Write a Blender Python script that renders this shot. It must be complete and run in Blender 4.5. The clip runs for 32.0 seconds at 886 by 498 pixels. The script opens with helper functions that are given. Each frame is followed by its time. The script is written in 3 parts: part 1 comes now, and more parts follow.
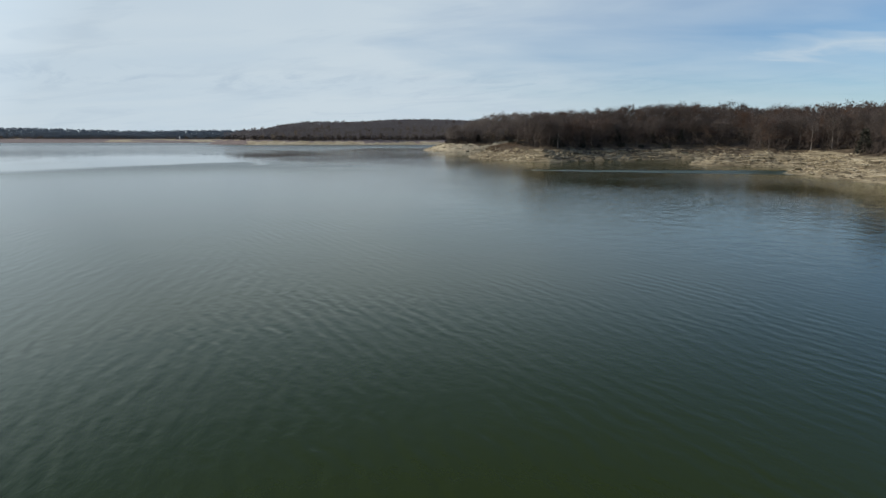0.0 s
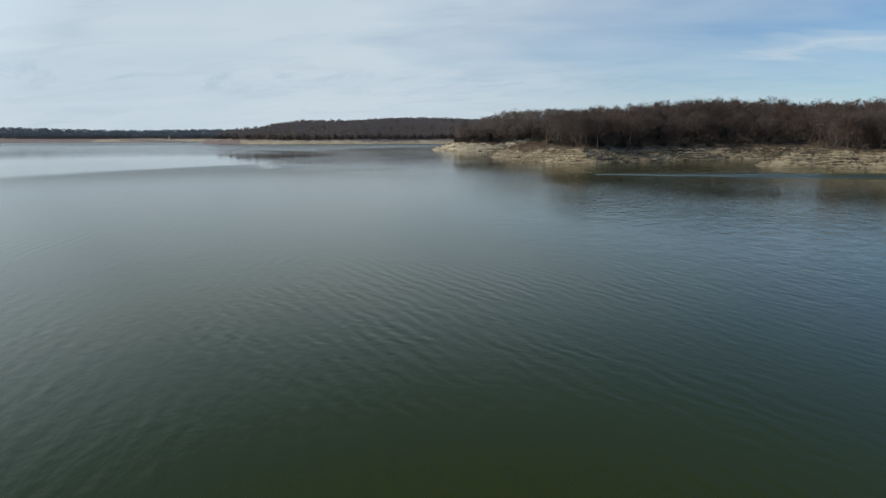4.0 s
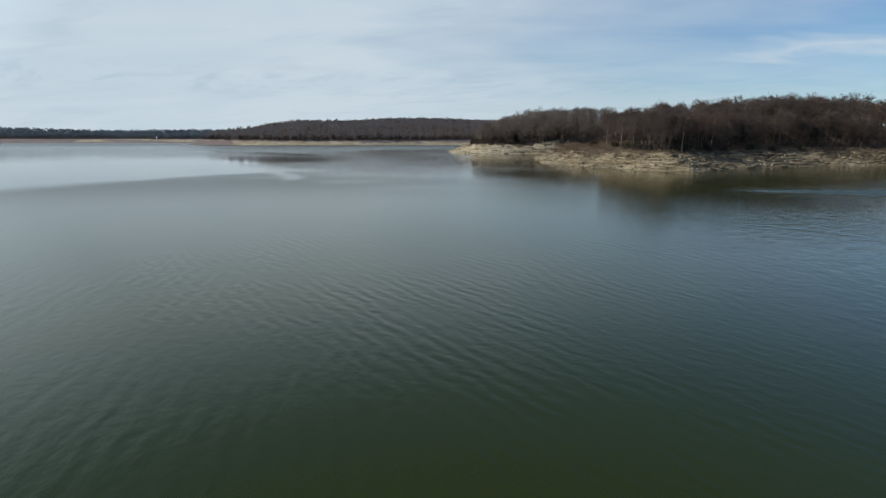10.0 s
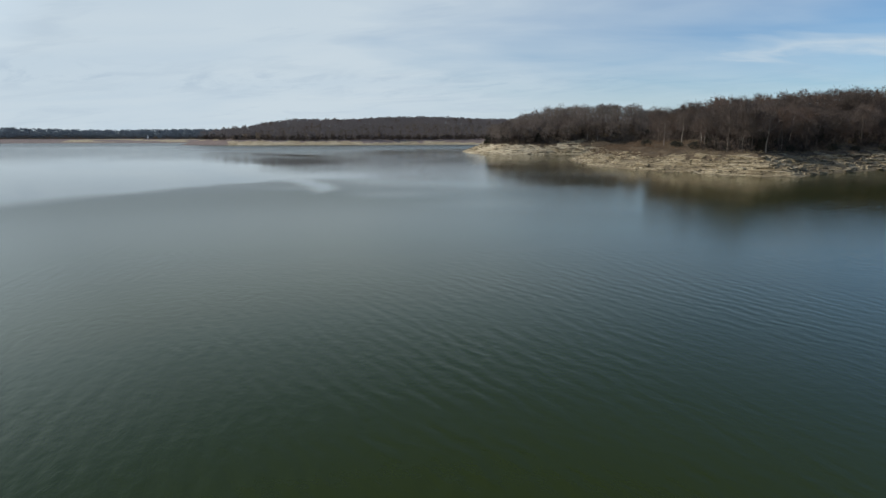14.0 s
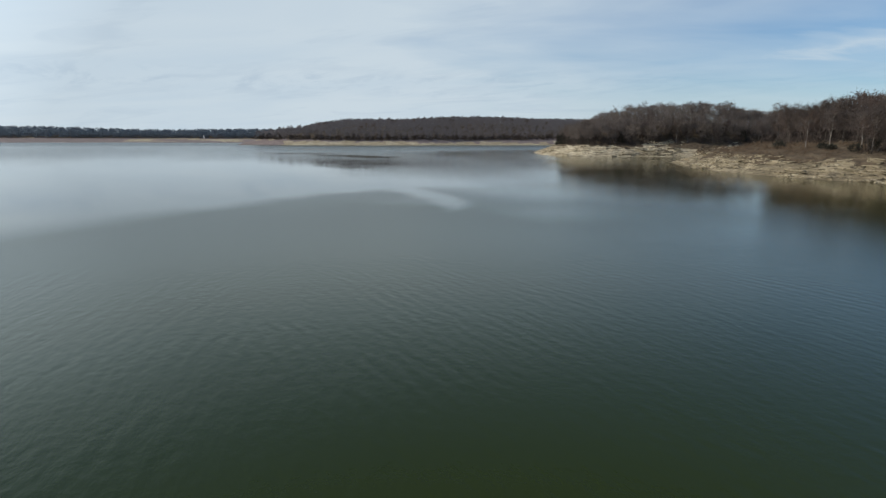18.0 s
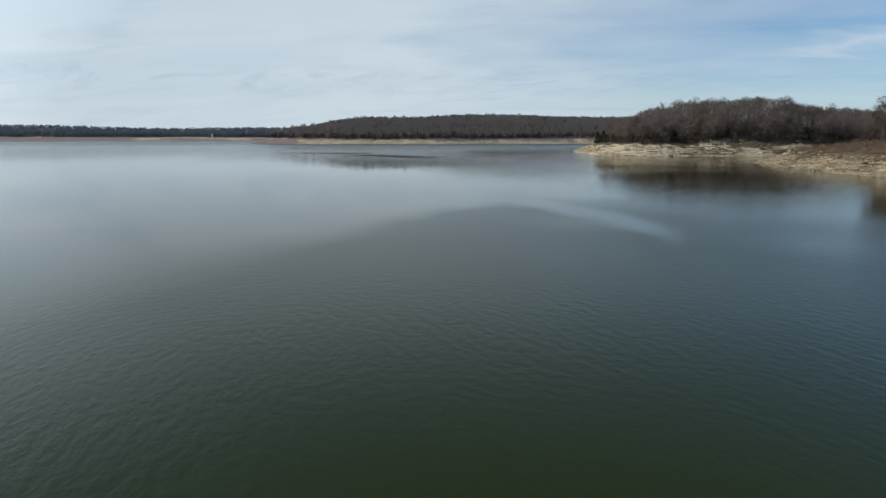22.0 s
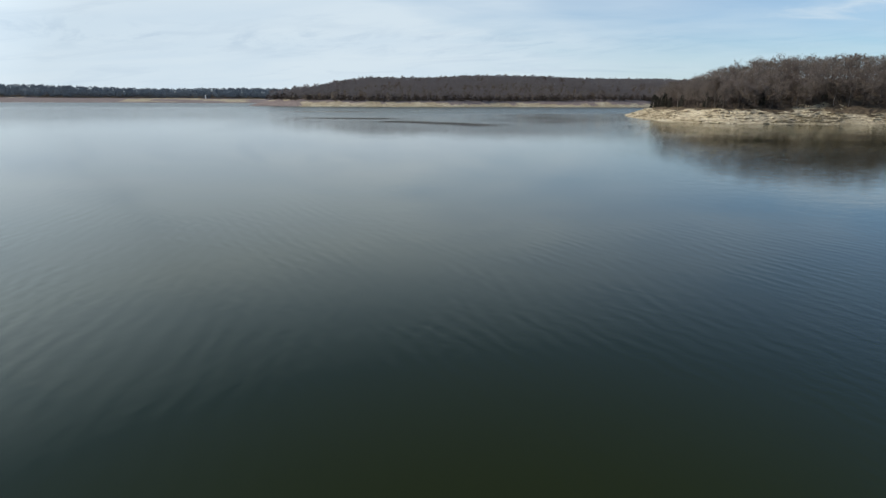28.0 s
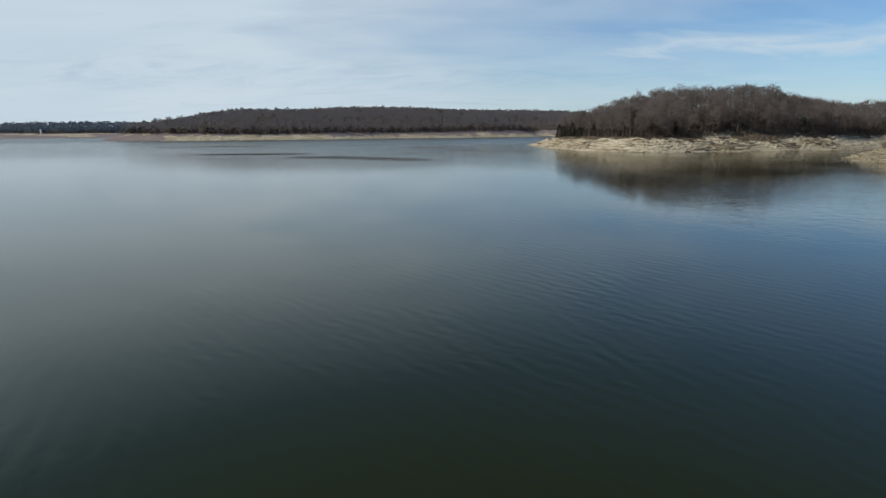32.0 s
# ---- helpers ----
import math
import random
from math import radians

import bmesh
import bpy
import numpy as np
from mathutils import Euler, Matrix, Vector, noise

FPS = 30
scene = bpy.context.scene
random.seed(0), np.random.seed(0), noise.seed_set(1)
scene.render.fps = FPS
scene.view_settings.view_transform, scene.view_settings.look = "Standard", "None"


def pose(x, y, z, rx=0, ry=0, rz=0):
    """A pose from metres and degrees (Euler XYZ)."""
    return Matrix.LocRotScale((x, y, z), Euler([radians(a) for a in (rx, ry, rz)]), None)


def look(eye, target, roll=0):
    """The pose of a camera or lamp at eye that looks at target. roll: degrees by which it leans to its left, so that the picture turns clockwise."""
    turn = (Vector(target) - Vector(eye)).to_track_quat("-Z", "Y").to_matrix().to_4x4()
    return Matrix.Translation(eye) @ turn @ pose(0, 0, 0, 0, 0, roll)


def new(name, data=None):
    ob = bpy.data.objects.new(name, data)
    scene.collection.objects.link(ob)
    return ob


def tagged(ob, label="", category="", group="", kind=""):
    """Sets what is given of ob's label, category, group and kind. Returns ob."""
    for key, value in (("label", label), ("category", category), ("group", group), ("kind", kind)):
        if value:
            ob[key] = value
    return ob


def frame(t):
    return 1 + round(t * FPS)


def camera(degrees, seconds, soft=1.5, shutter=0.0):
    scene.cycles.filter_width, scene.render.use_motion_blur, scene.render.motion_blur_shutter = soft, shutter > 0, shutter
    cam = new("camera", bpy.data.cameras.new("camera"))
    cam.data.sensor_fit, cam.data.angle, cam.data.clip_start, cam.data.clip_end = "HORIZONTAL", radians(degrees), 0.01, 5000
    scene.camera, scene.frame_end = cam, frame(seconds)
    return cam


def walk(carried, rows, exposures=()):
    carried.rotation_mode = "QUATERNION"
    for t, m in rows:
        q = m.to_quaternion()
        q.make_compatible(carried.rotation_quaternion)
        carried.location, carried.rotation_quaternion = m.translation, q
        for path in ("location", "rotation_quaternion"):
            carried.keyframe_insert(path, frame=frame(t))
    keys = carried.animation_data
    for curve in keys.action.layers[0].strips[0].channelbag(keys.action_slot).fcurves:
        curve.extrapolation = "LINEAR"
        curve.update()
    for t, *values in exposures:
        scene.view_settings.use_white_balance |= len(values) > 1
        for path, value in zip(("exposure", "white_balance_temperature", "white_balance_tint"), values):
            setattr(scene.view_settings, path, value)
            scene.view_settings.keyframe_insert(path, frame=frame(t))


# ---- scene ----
# Camera: one drone pass about ten metres above a lake, heading along +y.
cam = camera(73.7, 32.0, soft=1.4)
PATH = [
    (0, (0.00, 0.00, 9.95), (41.28, 89.22, -8.36), 0.14),
    (0.5, (-0.30, 4.30, 9.95), (41.16, 93.43, -8.43), 0.12),
    (1, (-0.57, 8.62, 9.95), (41.01, 97.68, -8.47), 0.06),
    (1.5, (-0.81, 12.94, 9.95), (40.90, 101.94, -8.48), 0.04),
    (2, (-1.01, 17.27, 9.95), (40.85, 106.20, -8.50), 0.02),
    (2.5, (-1.17, 21.62, 9.95), (40.83, 110.47, -8.49), 0.06),
    (3, (-1.30, 25.97, 9.94), (40.87, 114.77, -8.38), 0.16),
    (3.5, (-1.40, 30.33, 9.94), (41.03, 118.98, -8.52), 0.02),
    (5.5, (-1.44, 47.87, 9.94), (41.66, 136.21, -8.45), 0.13),
    (6, (-1.36, 52.28, 9.94), (41.75, 140.63, -8.40), 0.13),
    (6.5, (-1.26, 56.70, 9.95), (42.02, 144.97, -8.36), 0.11),
    (7, (-1.16, 61.14, 9.95), (42.29, 149.33, -8.36), 0.14),
    (7.5, (-1.05, 65.60, 9.96), (42.58, 153.70, -8.34), 0.14),
    (8, (-0.93, 70.07, 9.97), (42.80, 158.12, -8.38), 0.12),
    (8.5, (-0.81, 74.57, 9.97), (43.07, 162.53, -8.37), 0.14),
    (9, (-0.68, 79.08, 9.98), (43.33, 166.98, -8.35), 0.13),
    (9.5, (-0.54, 83.60, 9.99), (43.57, 171.45, -8.36), 0.12),
    (10, (-0.40, 88.15, 10.00), (43.81, 175.95, -8.33), 0.15),
    (10.5, (-0.25, 92.71, 10.00), (44.15, 180.43, -8.26), 0.15),
    (11, (-0.09, 97.29, 10.01), (44.37, 184.98, -8.24), 0.16),
    (11.5, (0.07, 101.89, 10.02), (44.63, 189.53, -8.25), 0.17),
    (12, (0.24, 106.50, 10.02), (44.96, 194.06, -8.24), 0.17),
    (12.5, (0.36, 111.08, 10.02), (45.15, 198.58, -8.34), 0.10),
    (13, (0.38, 115.57, 10.02), (45.26, 203.02, -8.37), 0.06),
    (13.5, (0.30, 119.97, 10.02), (45.38, 207.31, -8.39), 0.06),
    (14, (0.13, 124.28, 10.02), (45.33, 211.56, -8.41), 0.03),
    (14.5, (-0.15, 128.51, 10.02), (44.74, 215.96, -8.33), 0.11),
    (15, (-0.53, 132.64, 10.02), (41.38, 221.57, -8.33), 0.17),
    (15.5, (-0.98, 136.70, 10.02), (39.14, 226.44, -8.37), 0.21),
    (17.5, (-3.41, 152.28, 9.99), (35.27, 242.65, -8.35), 0.19),
    (18, (-4.17, 156.01, 9.98), (34.44, 246.40, -8.41), 0.20),
    (18.5, (-5.01, 159.75, 9.97), (33.34, 250.25, -8.44), 0.18),
    (19, (-5.95, 163.57, 9.97), (32.31, 254.12, -8.42), 0.13),
    (19.5, (-6.99, 167.49, 9.96), (31.13, 258.08, -8.46), 0.12),
    (20, (-8.15, 171.49, 9.96), (29.92, 262.10, -8.47), 0.12),
    (20.5, (-9.40, 175.58, 9.95), (28.74, 266.10, -8.78), 0.16),
    (21, (-10.76, 179.75, 9.95), (27.34, 270.30, -8.78), 0.10),
    (21.5, (-12.04, 184.00, 9.94), (26.00, 274.57, -8.76), 0.11),
    (22, (-13.07, 188.28, 9.93), (24.96, 278.86, -8.73), 0.11),
    (22.5, (-13.84, 192.61, 9.93), (24.13, 283.27, -8.48), 0.12),
    (23, (-14.36, 196.98, 9.92), (23.83, 288.26, -4.56), 0.11),
    (23.5, (-14.62, 201.40, 9.91), (23.60, 292.83, -3.52), 0.08),
    (24, (-14.63, 205.86, 9.90), (23.50, 296.99, -5.60), 0.11),
    (24.5, (-14.59, 210.39, 9.96), (23.11, 300.93, -9.56), 0.13),
    (25, (-14.72, 215.03, 10.01), (22.79, 304.80, -13.11), 0.20),
    (25.5, (-15.00, 219.77, 10.07), (22.34, 309.21, -14.55), 0.17),
    (26, (-15.46, 224.62, 10.12), (21.91, 314.04, -14.52), 0.11),
    (26.5, (-16.02, 229.53, 10.11), (21.43, 318.92, -14.53), 0.16),
    (28.5, (-18.92, 249.30, 10.07), (20.23, 337.98, -14.50), 0.27),
    (29, (-19.80, 254.28, 10.06), (21.24, 342.12, -14.45), 0.09),
    (29.5, (-20.71, 259.24, 10.05), (25.07, 344.69, -14.50), 0.05),
    (30, (-21.60, 264.16, 10.05), (25.64, 348.82, -14.45), -0.06),
    (30.5, (-22.49, 269.03, 10.05), (25.98, 353.86, -11.28), 0.04),
    (31, (-23.36, 273.86, 10.05), (25.96, 358.63, -9.49), 0.04),
    (31.5, (-24.23, 278.64, 10.04), (29.86, 360.44, -9.54), -0.16),
    (32, (-25.08, 283.38, 10.04), (32.60, 362.67, -9.61), -0.24),
]
walk(cam, [(t, look(eye, target, roll)) for t, eye, target, roll in PATH],
     [(0, 0.04, 6500, 10), (22, 0.06, 6500, 10), (23, -0.07, 6420, 10), (23.5, -0.24, 6350, 10), (24, -0.23, 6350, 10), (25, -0.01, 6450, 10), (25.5, 0.14, 6500, 10),
      (26, 0.25, 6500, 10), (30, 0.26, 6500, 10), (31, 0.09, 6450, 10), (32, 0.06, 6420, 10)])

# ---------------------------------------------------------------- light
SUN_BEARING, SUN_HEIGHT = -69.0, 33.0


def node(tree, kind, **inputs):
    n = tree.nodes.new(kind)
    for key, value in inputs.items():
        key = key.replace("_", " ")
        if isinstance(value, bpy.types.NodeSocket):
            tree.links.new(value, n.inputs[key])
        else:
            n.inputs[key].default_value = value
    return n


def math_node(tree, op, a, b=0.0, clamp=False):
    n = tree.nodes.new("ShaderNodeMath")
    n.operation, n.use_clamp = op, clamp
    for k, v in enumerate((a, b)):
        if isinstance(v, bpy.types.NodeSocket):
            tree.links.new(v, n.inputs[k])
        else:
            n.inputs[k].default_value = v
    return n.outputs[0]


def mix_colour(tree, fac, a, b, blend="MIX"):
    n = tree.nodes.new("ShaderNodeMix")
    n.data_type, n.blend_type = "RGBA", blend
    for sock, v in ((n.inputs[0], fac), (n.inputs[6], a), (n.inputs[7], b)):
        if isinstance(v, bpy.types.NodeSocket):
            tree.links.new(v, sock)
        elif sock == n.inputs[0]:
            sock.default_value = v
        else:
            sock.default_value = (*v, 1.0)
    return n.outputs[2]


def ramp(tree, fac, stops):
    n = tree.nodes.new("ShaderNodeValToRGB")
    tree.links.new(fac, n.inputs[0])
    e = n.color_ramp.elements
    while len(e) < len(stops):
        e.new(0.5)
    for el, (p, c) in zip(e, stops):
        el.position = p
        el.color = (*c, 1.0) if isinstance(c, tuple) else (c, c, c, 1.0)
    return n.outputs[0]


def fbm(tree, vec, scale, detail=4.0, rough=0.55, stretch=(1, 1, 1), turn=0.0, distort=0.0):
    m = node(tree, "ShaderNodeMapping", Vector=vec)
    m.inputs["Rotation"].default_value = (0, 0, radians(-turn))
    m = node(tree, "ShaderNodeMapping", Vector=m.outputs[0])
    m.inputs["Scale"].default_value = stretch
    return node(tree, "ShaderNodeTexNoise", Vector=m.outputs[0], Scale=scale, Detail=detail, Roughness=rough, Distortion=distort).outputs[0]


world = bpy.data.worlds.new("sky")
scene.world = world
world.use_nodes = True
wt = world.node_tree
wt.nodes.clear()
sky = wt.nodes.new("ShaderNodeTexSky")
sky.sky_type, sky.sun_disc = "NISHITA", False
sky.sun_elevation, sky.sun_rotation = radians(SUN_HEIGHT), radians(SUN_BEARING)
sky.air_density, sky.dust_density, sky.ozone_density = 1.0, 0.3, 1.6
direction = wt.nodes.new("ShaderNodeTexCoord").outputs["Generated"]
# Thin cirrus on a flat layer high above: the direction divided by its height.
sep = node(wt, "ShaderNodeSeparateXYZ", Vector=direction)
up = math_node(wt, "MAXIMUM", math_node(wt, "ADD", sep.outputs[2], 0.13), 0.11)
layer = node(wt, "ShaderNodeCombineXYZ", X=math_node(wt, "DIVIDE", sep.outputs[0], up), Y=math_node(wt, "DIVIDE", sep.outputs[1], up)).outputs[0]
veil = fbm(wt, layer, 0.42, 4.0, 0.5, (0.7, 1, 1), 150, 0.7)
streak = fbm(wt, layer, 1.3, 5.0, 0.55, (0.6, 1, 1), 150, 1.0)
# The veil thickens towards the north-west.
side = math_node(wt, "SUBTRACT", math_node(wt, "MULTIPLY", sep.outputs[1], 0.30), math_node(wt, "MULTIPLY", sep.outputs[0], 0.51))
cover = math_node(wt, "ADD", math_node(wt, "MULTIPLY", veil, 0.66), math_node(wt, "MULTIPLY", streak, 0.36))
cover = math_node(wt, "ADD", math_node(wt, "ADD", cover, 0.335), side)
cover = ramp(wt, cover, [(0.40, 0.0), (0.95, 0.97)])
# One brighter wisp low in the east.
east = math_node(wt, "SUBTRACT", sep.outputs[0], math_node(wt, "MULTIPLY", sep.outputs[1], 0.95))
wisp = math_node(wt, "ADD", math_node(wt, "SUBTRACT", sep.outputs[2], 0.118), math_node(wt, "MULTIPLY", math_node(wt, "SUBTRACT", streak, 0.5), 0.10))
wisp = ramp(wt, math_node(wt, "ADD", math_node(wt, "MULTIPLY", wisp, 12.0), 0.5), [(0.28, 0.0), (0.48, 0.8), (0.56, 0.5), (0.8, 0.0)])
wisp = math_node(wt, "MULTIPLY", wisp, math_node(wt, "MULTIPLY", east, 4.0, True))
cover = math_node(wt, "MAXIMUM", cover, math_node(wt, "MULTIPLY", wisp, 0.92))
# Seen flat through the air the veil is thick, overhead it is thin; near the horizon haze joins it.
lean = math_node(wt, "ADD", sep.outputs[2], math_node(wt, "MULTIPLY", math_node(wt, "SUBTRACT", sep.outputs[0], 0.5), 0.10))
thin = node(wt, "ShaderNodeMapRange", Value=lean, From_Min=0.21, From_Max=0.405, To_Min=1.0, To_Max=0.06).outputs[0]
haze = node(wt, "ShaderNodeMapRange", Value=sep.outputs[2], From_Min=0.0, From_Max=0.13, To_Min=0.55, To_Max=0.0).outputs[0]
cover = math_node(wt, "MULTIPLY", cover, thin)
cover = math_node(wt, "SUBTRACT", math_node(wt, "ADD", cover, haze), math_node(wt, "MULTIPLY", cover, haze))
clear = mix_colour(wt, 1.0, sky.outputs[0], (0.74, 1.0, 1.26), "MULTIPLY")
air = node(wt, "ShaderNodeBackground", Color=clear, Strength=0.078)
tone = fbm(wt, layer, 0.8, 5.0, 0.5, (0.6, 1, 1), 150, 0.8)
tone = ramp(wt, tone, [(0.32, (0.541, 0.650, 0.741)), (0.62, (0.599, 0.695, 0.764))])
# Thin darker ripples in the cloud sheet.
ripples = ramp(wt, fbm(wt, layer, 2.4, 5.0, 0.62, (0.4, 1, 1), 140, 0.6), [(0.54, 0.0), (0.72, 0.6)])
# A low bank of finer ripples.
low_bank = node(wt, "ShaderNodeMapRange", Value=math_node(wt, "ABSOLUTE", math_node(wt, "SUBTRACT", sep.outputs[2], 0.086)), From_Min=0.006, From_Max=0.03, To_Min=1.0, To_Max=0.0).outputs[0]
scales = ramp(wt, fbm(wt, layer, 3.4, 5.0, 0.66, (0.5, 1, 1), 110, 0.5), [(0.47, 0.0), (0.62, 0.75)])
ripples = math_node(wt, "MAXIMUM", ripples, math_node(wt, "MULTIPLY", scales, low_bank))
tone = mix_colour(wt, ripples, tone, (0.47, 0.575, 0.675))
# The thin cloud glows more towards the sun.
sunward = node(wt, "ShaderNodeVectorMath", Vector=direction)
sunward.operation = "DOT_PRODUCT"
sunward.inputs[1].default_value = (math.sin(radians(SUN_BEARING)) * math.cos(radians(SUN_HEIGHT)), math.cos(radians(SUN_BEARING)) * math.cos(radians(SUN_HEIGHT)), math.sin(radians(SUN_HEIGHT)))
glow = math_node(wt, "ADD", math_node(wt, "MULTIPLY", math_node(wt, "MAXIMUM", math_node(wt, "SUBTRACT", sunward.outputs["Value"], 0.45), 0.0), 1.9), 0.943)
cloud = node(wt, "ShaderNodeBackground", Color=tone, Strength=glow)
blend = node(wt, "ShaderNodeMixShader")
wt.links.new(cover, blend.inputs[0])
wt.links.new(air.outputs[0], blend.inputs[1])
wt.links.new(cloud.outputs[0], blend.inputs[2])
wt.links.new(blend.outputs[0], wt.nodes.new("ShaderNodeOutputWorld").inputs[0])

sun = new("sun", bpy.data.lights.new("sun", "SUN"))
sun.data.energy, sun.data.angle, sun.data.color = 3.4, radians(0.8), (1.0, 0.93, 0.83)
b = radians(SUN_BEARING)
sun.matrix_world = look(Vector((math.sin(b), math.cos(b), math.tan(radians(SUN_HEIGHT)))) * 300, (0, 0, 0))


# ---------------------------------------------------------------- materials
def material(name, rough=0.9, spec=0.2):
    m = bpy.data.materials.new(name)
    m.use_nodes = True
    t = m.node_tree
    p = t.nodes["Principled BSDF"]
    p.inputs["Roughness"].default_value = rough
    p.inputs["Specular IOR Level"].default_value = spec
    where = t.nodes.new("ShaderNodeNewGeometry").outputs["Position"]
    return m, t, p, where


def bump(t, p, height, distance, strength=1.0):
    n = node(t, "ShaderNodeBump", Height=height, Distance=distance, Strength=strength)
    t.links.new(n.outputs[0], p.inputs["Normal"])


def make_rock(name, light, mid, dark):
    m, t, p, where = material(name, 0.95, 0.15)
    broad = fbm(t, where, 0.05, 3.0, 0.6)
    layers = fbm(t, where, 0.9, 6.0, 0.68, (0.10, 0.10, 1.9), 0, 0.4)
    fine = fbm(t, where, 1.3, 6.0, 0.72)
    c = ramp(t, layers, [(0.34, dark), (0.43, mid), (0.56, light), (0.70, mid)])
    c = mix_colour(t, ramp(t, broad, [(0.40, 0.0), (0.60, 0.8)]), c, mid)
    c = mix_colour(t, ramp(t, fine, [(0.34, 0.8), (0.44, 0.0)]), c, dark)
    cracks = fbm(t, where, 1.5, 5.0, 0.7, (0.35, 0.35, 1.6), 20, 0.6)
    c = mix_colour(t, ramp(t, cracks, [(0.39, 0.9), (0.45, 0.0)]), c, dark)
    c = mix_colour(t, ramp(t, cracks, [(0.57, 0.0), (0.66, 0.65)]), c, light)
    t.links.new(c, p.inputs["Base Color"])
    bump(t, p, math_node(t, "ADD", math_node(t, "ADD", layers, math_node(t, "MULTIPLY", fine, 0.5)), math_node(t, "MULTIPLY", cracks, 0.6)), 0.5)
    return m


ROCK = make_rock("bank_rock", (0.40, 0.335, 0.215), (0.18, 0.144, 0.088), (0.045, 0.036, 0.024))
LIME = make_rock("pale_bank_rock", (0.60, 0.525, 0.37), (0.35, 0.288, 0.18), (0.07, 0.056, 0.038))
STONE = make_rock("loose_stone", (0.52, 0.45, 0.315), (0.27, 0.22, 0.14), (0.06, 0.048, 0.033))


def make_litter():
    m, t, p, where = material("leaf_litter", 0.95, 0.1)
    c = ramp(t, fbm(t, where, 0.35, 6.0, 0.7), [(0.3, (0.04, 0.031, 0.022)), (0.5, (0.10, 0.076, 0.05)), (0.7, (0.155, 0.122, 0.08))])
    t.links.new(c, p.inputs["Base Color"])
    bump(t, p, fbm(t, where, 1.5, 5.0, 0.7), 0.3)
    return m


LITTER = make_litter()
MUD = make_rock("mud_flat", (0.275, 0.222, 0.195), (0.205, 0.163, 0.143), (0.14, 0.112, 0.1))


def make_bark(name, low, high, scale=1.0, round_lit=0.0, russet=0.0):
    m, t, p, where = material(name, 0.9, 0.15)
    tone = fbm(t, where, 0.25 * scale, 3.0, 0.6)
    grain = fbm(t, where, 3.0, 4.0, 0.7, (1, 1, 0.25))
    c = ramp(t, math_node(t, "ADD", math_node(t, "MULTIPLY", tone, 0.6), math_node(t, "MULTIPLY", grain, 0.4)), [(0.35, low), (0.65, high)])
    if russet:
        # Oaks that kept their dry leaves give whole crowns a reddish cast.
        patch = ramp(t, fbm(t, where, 0.075, 2.0, 0.5), [(0.50, 0.0), (0.66, russet)])
        c = mix_colour(t, patch, c, (0.165, 0.105, 0.075))
    t.links.new(c, p.inputs["Base Color"])
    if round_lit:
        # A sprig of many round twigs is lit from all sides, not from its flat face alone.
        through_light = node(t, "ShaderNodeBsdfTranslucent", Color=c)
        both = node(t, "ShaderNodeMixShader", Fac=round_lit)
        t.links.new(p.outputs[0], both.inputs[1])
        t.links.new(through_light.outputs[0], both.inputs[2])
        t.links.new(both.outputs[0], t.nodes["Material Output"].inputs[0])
    return m


BARK = make_bark("bark", (0.055, 0.046, 0.038), (0.14, 0.118, 0.098))
TWIG = make_bark("twigs", (0.075, 0.060, 0.050), (0.195, 0.156, 0.130), 0.4, round_lit=0.45, russet=0.7)
ASH = make_bark("ash_twigs", (0.125, 0.102, 0.087), (0.28, 0.235, 0.20), 0.4, round_lit=0.45)
# Lightened grey: haze over the far point is put into this colour.
HAZE_GREY = make_bark("haze_grey_twigs", (0.185, 0.168, 0.164), (0.23, 0.211, 0.206), 0.2, round_lit=0.5)
# Blue-grey carries the air haze before the opposite shore, in the colour itself.
HAZE_BLUE = make_bark("haze_blue_twigs", (0.13, 0.16, 0.187), (0.15, 0.182, 0.212), 0.1, round_lit=0.5)
PALE = make_bark("pale_bark", (0.13, 0.112, 0.095), (0.27, 0.24, 0.205))
RUST = make_bark("dry_leaves", (0.09, 0.055, 0.036), (0.19, 0.11, 0.068), round_lit=0.4)
CEDAR = make_bark("cedar_needles", (0.025, 0.025, 0.019), (0.056, 0.055, 0.041))
BRUSH = make_bark("dry_brush", (0.085, 0.058, 0.038), (0.175, 0.122, 0.078))
STRAW = make_bark("dry_grass", (0.14, 0.11, 0.06), (0.27, 0.215, 0.12))
# Dark brush; its colour also holds the shade below the trees.
DARK_SHADE_BRUSH = make_bark("dark_shade_brush", (0.035, 0.028, 0.024), (0.09, 0.07, 0.058))


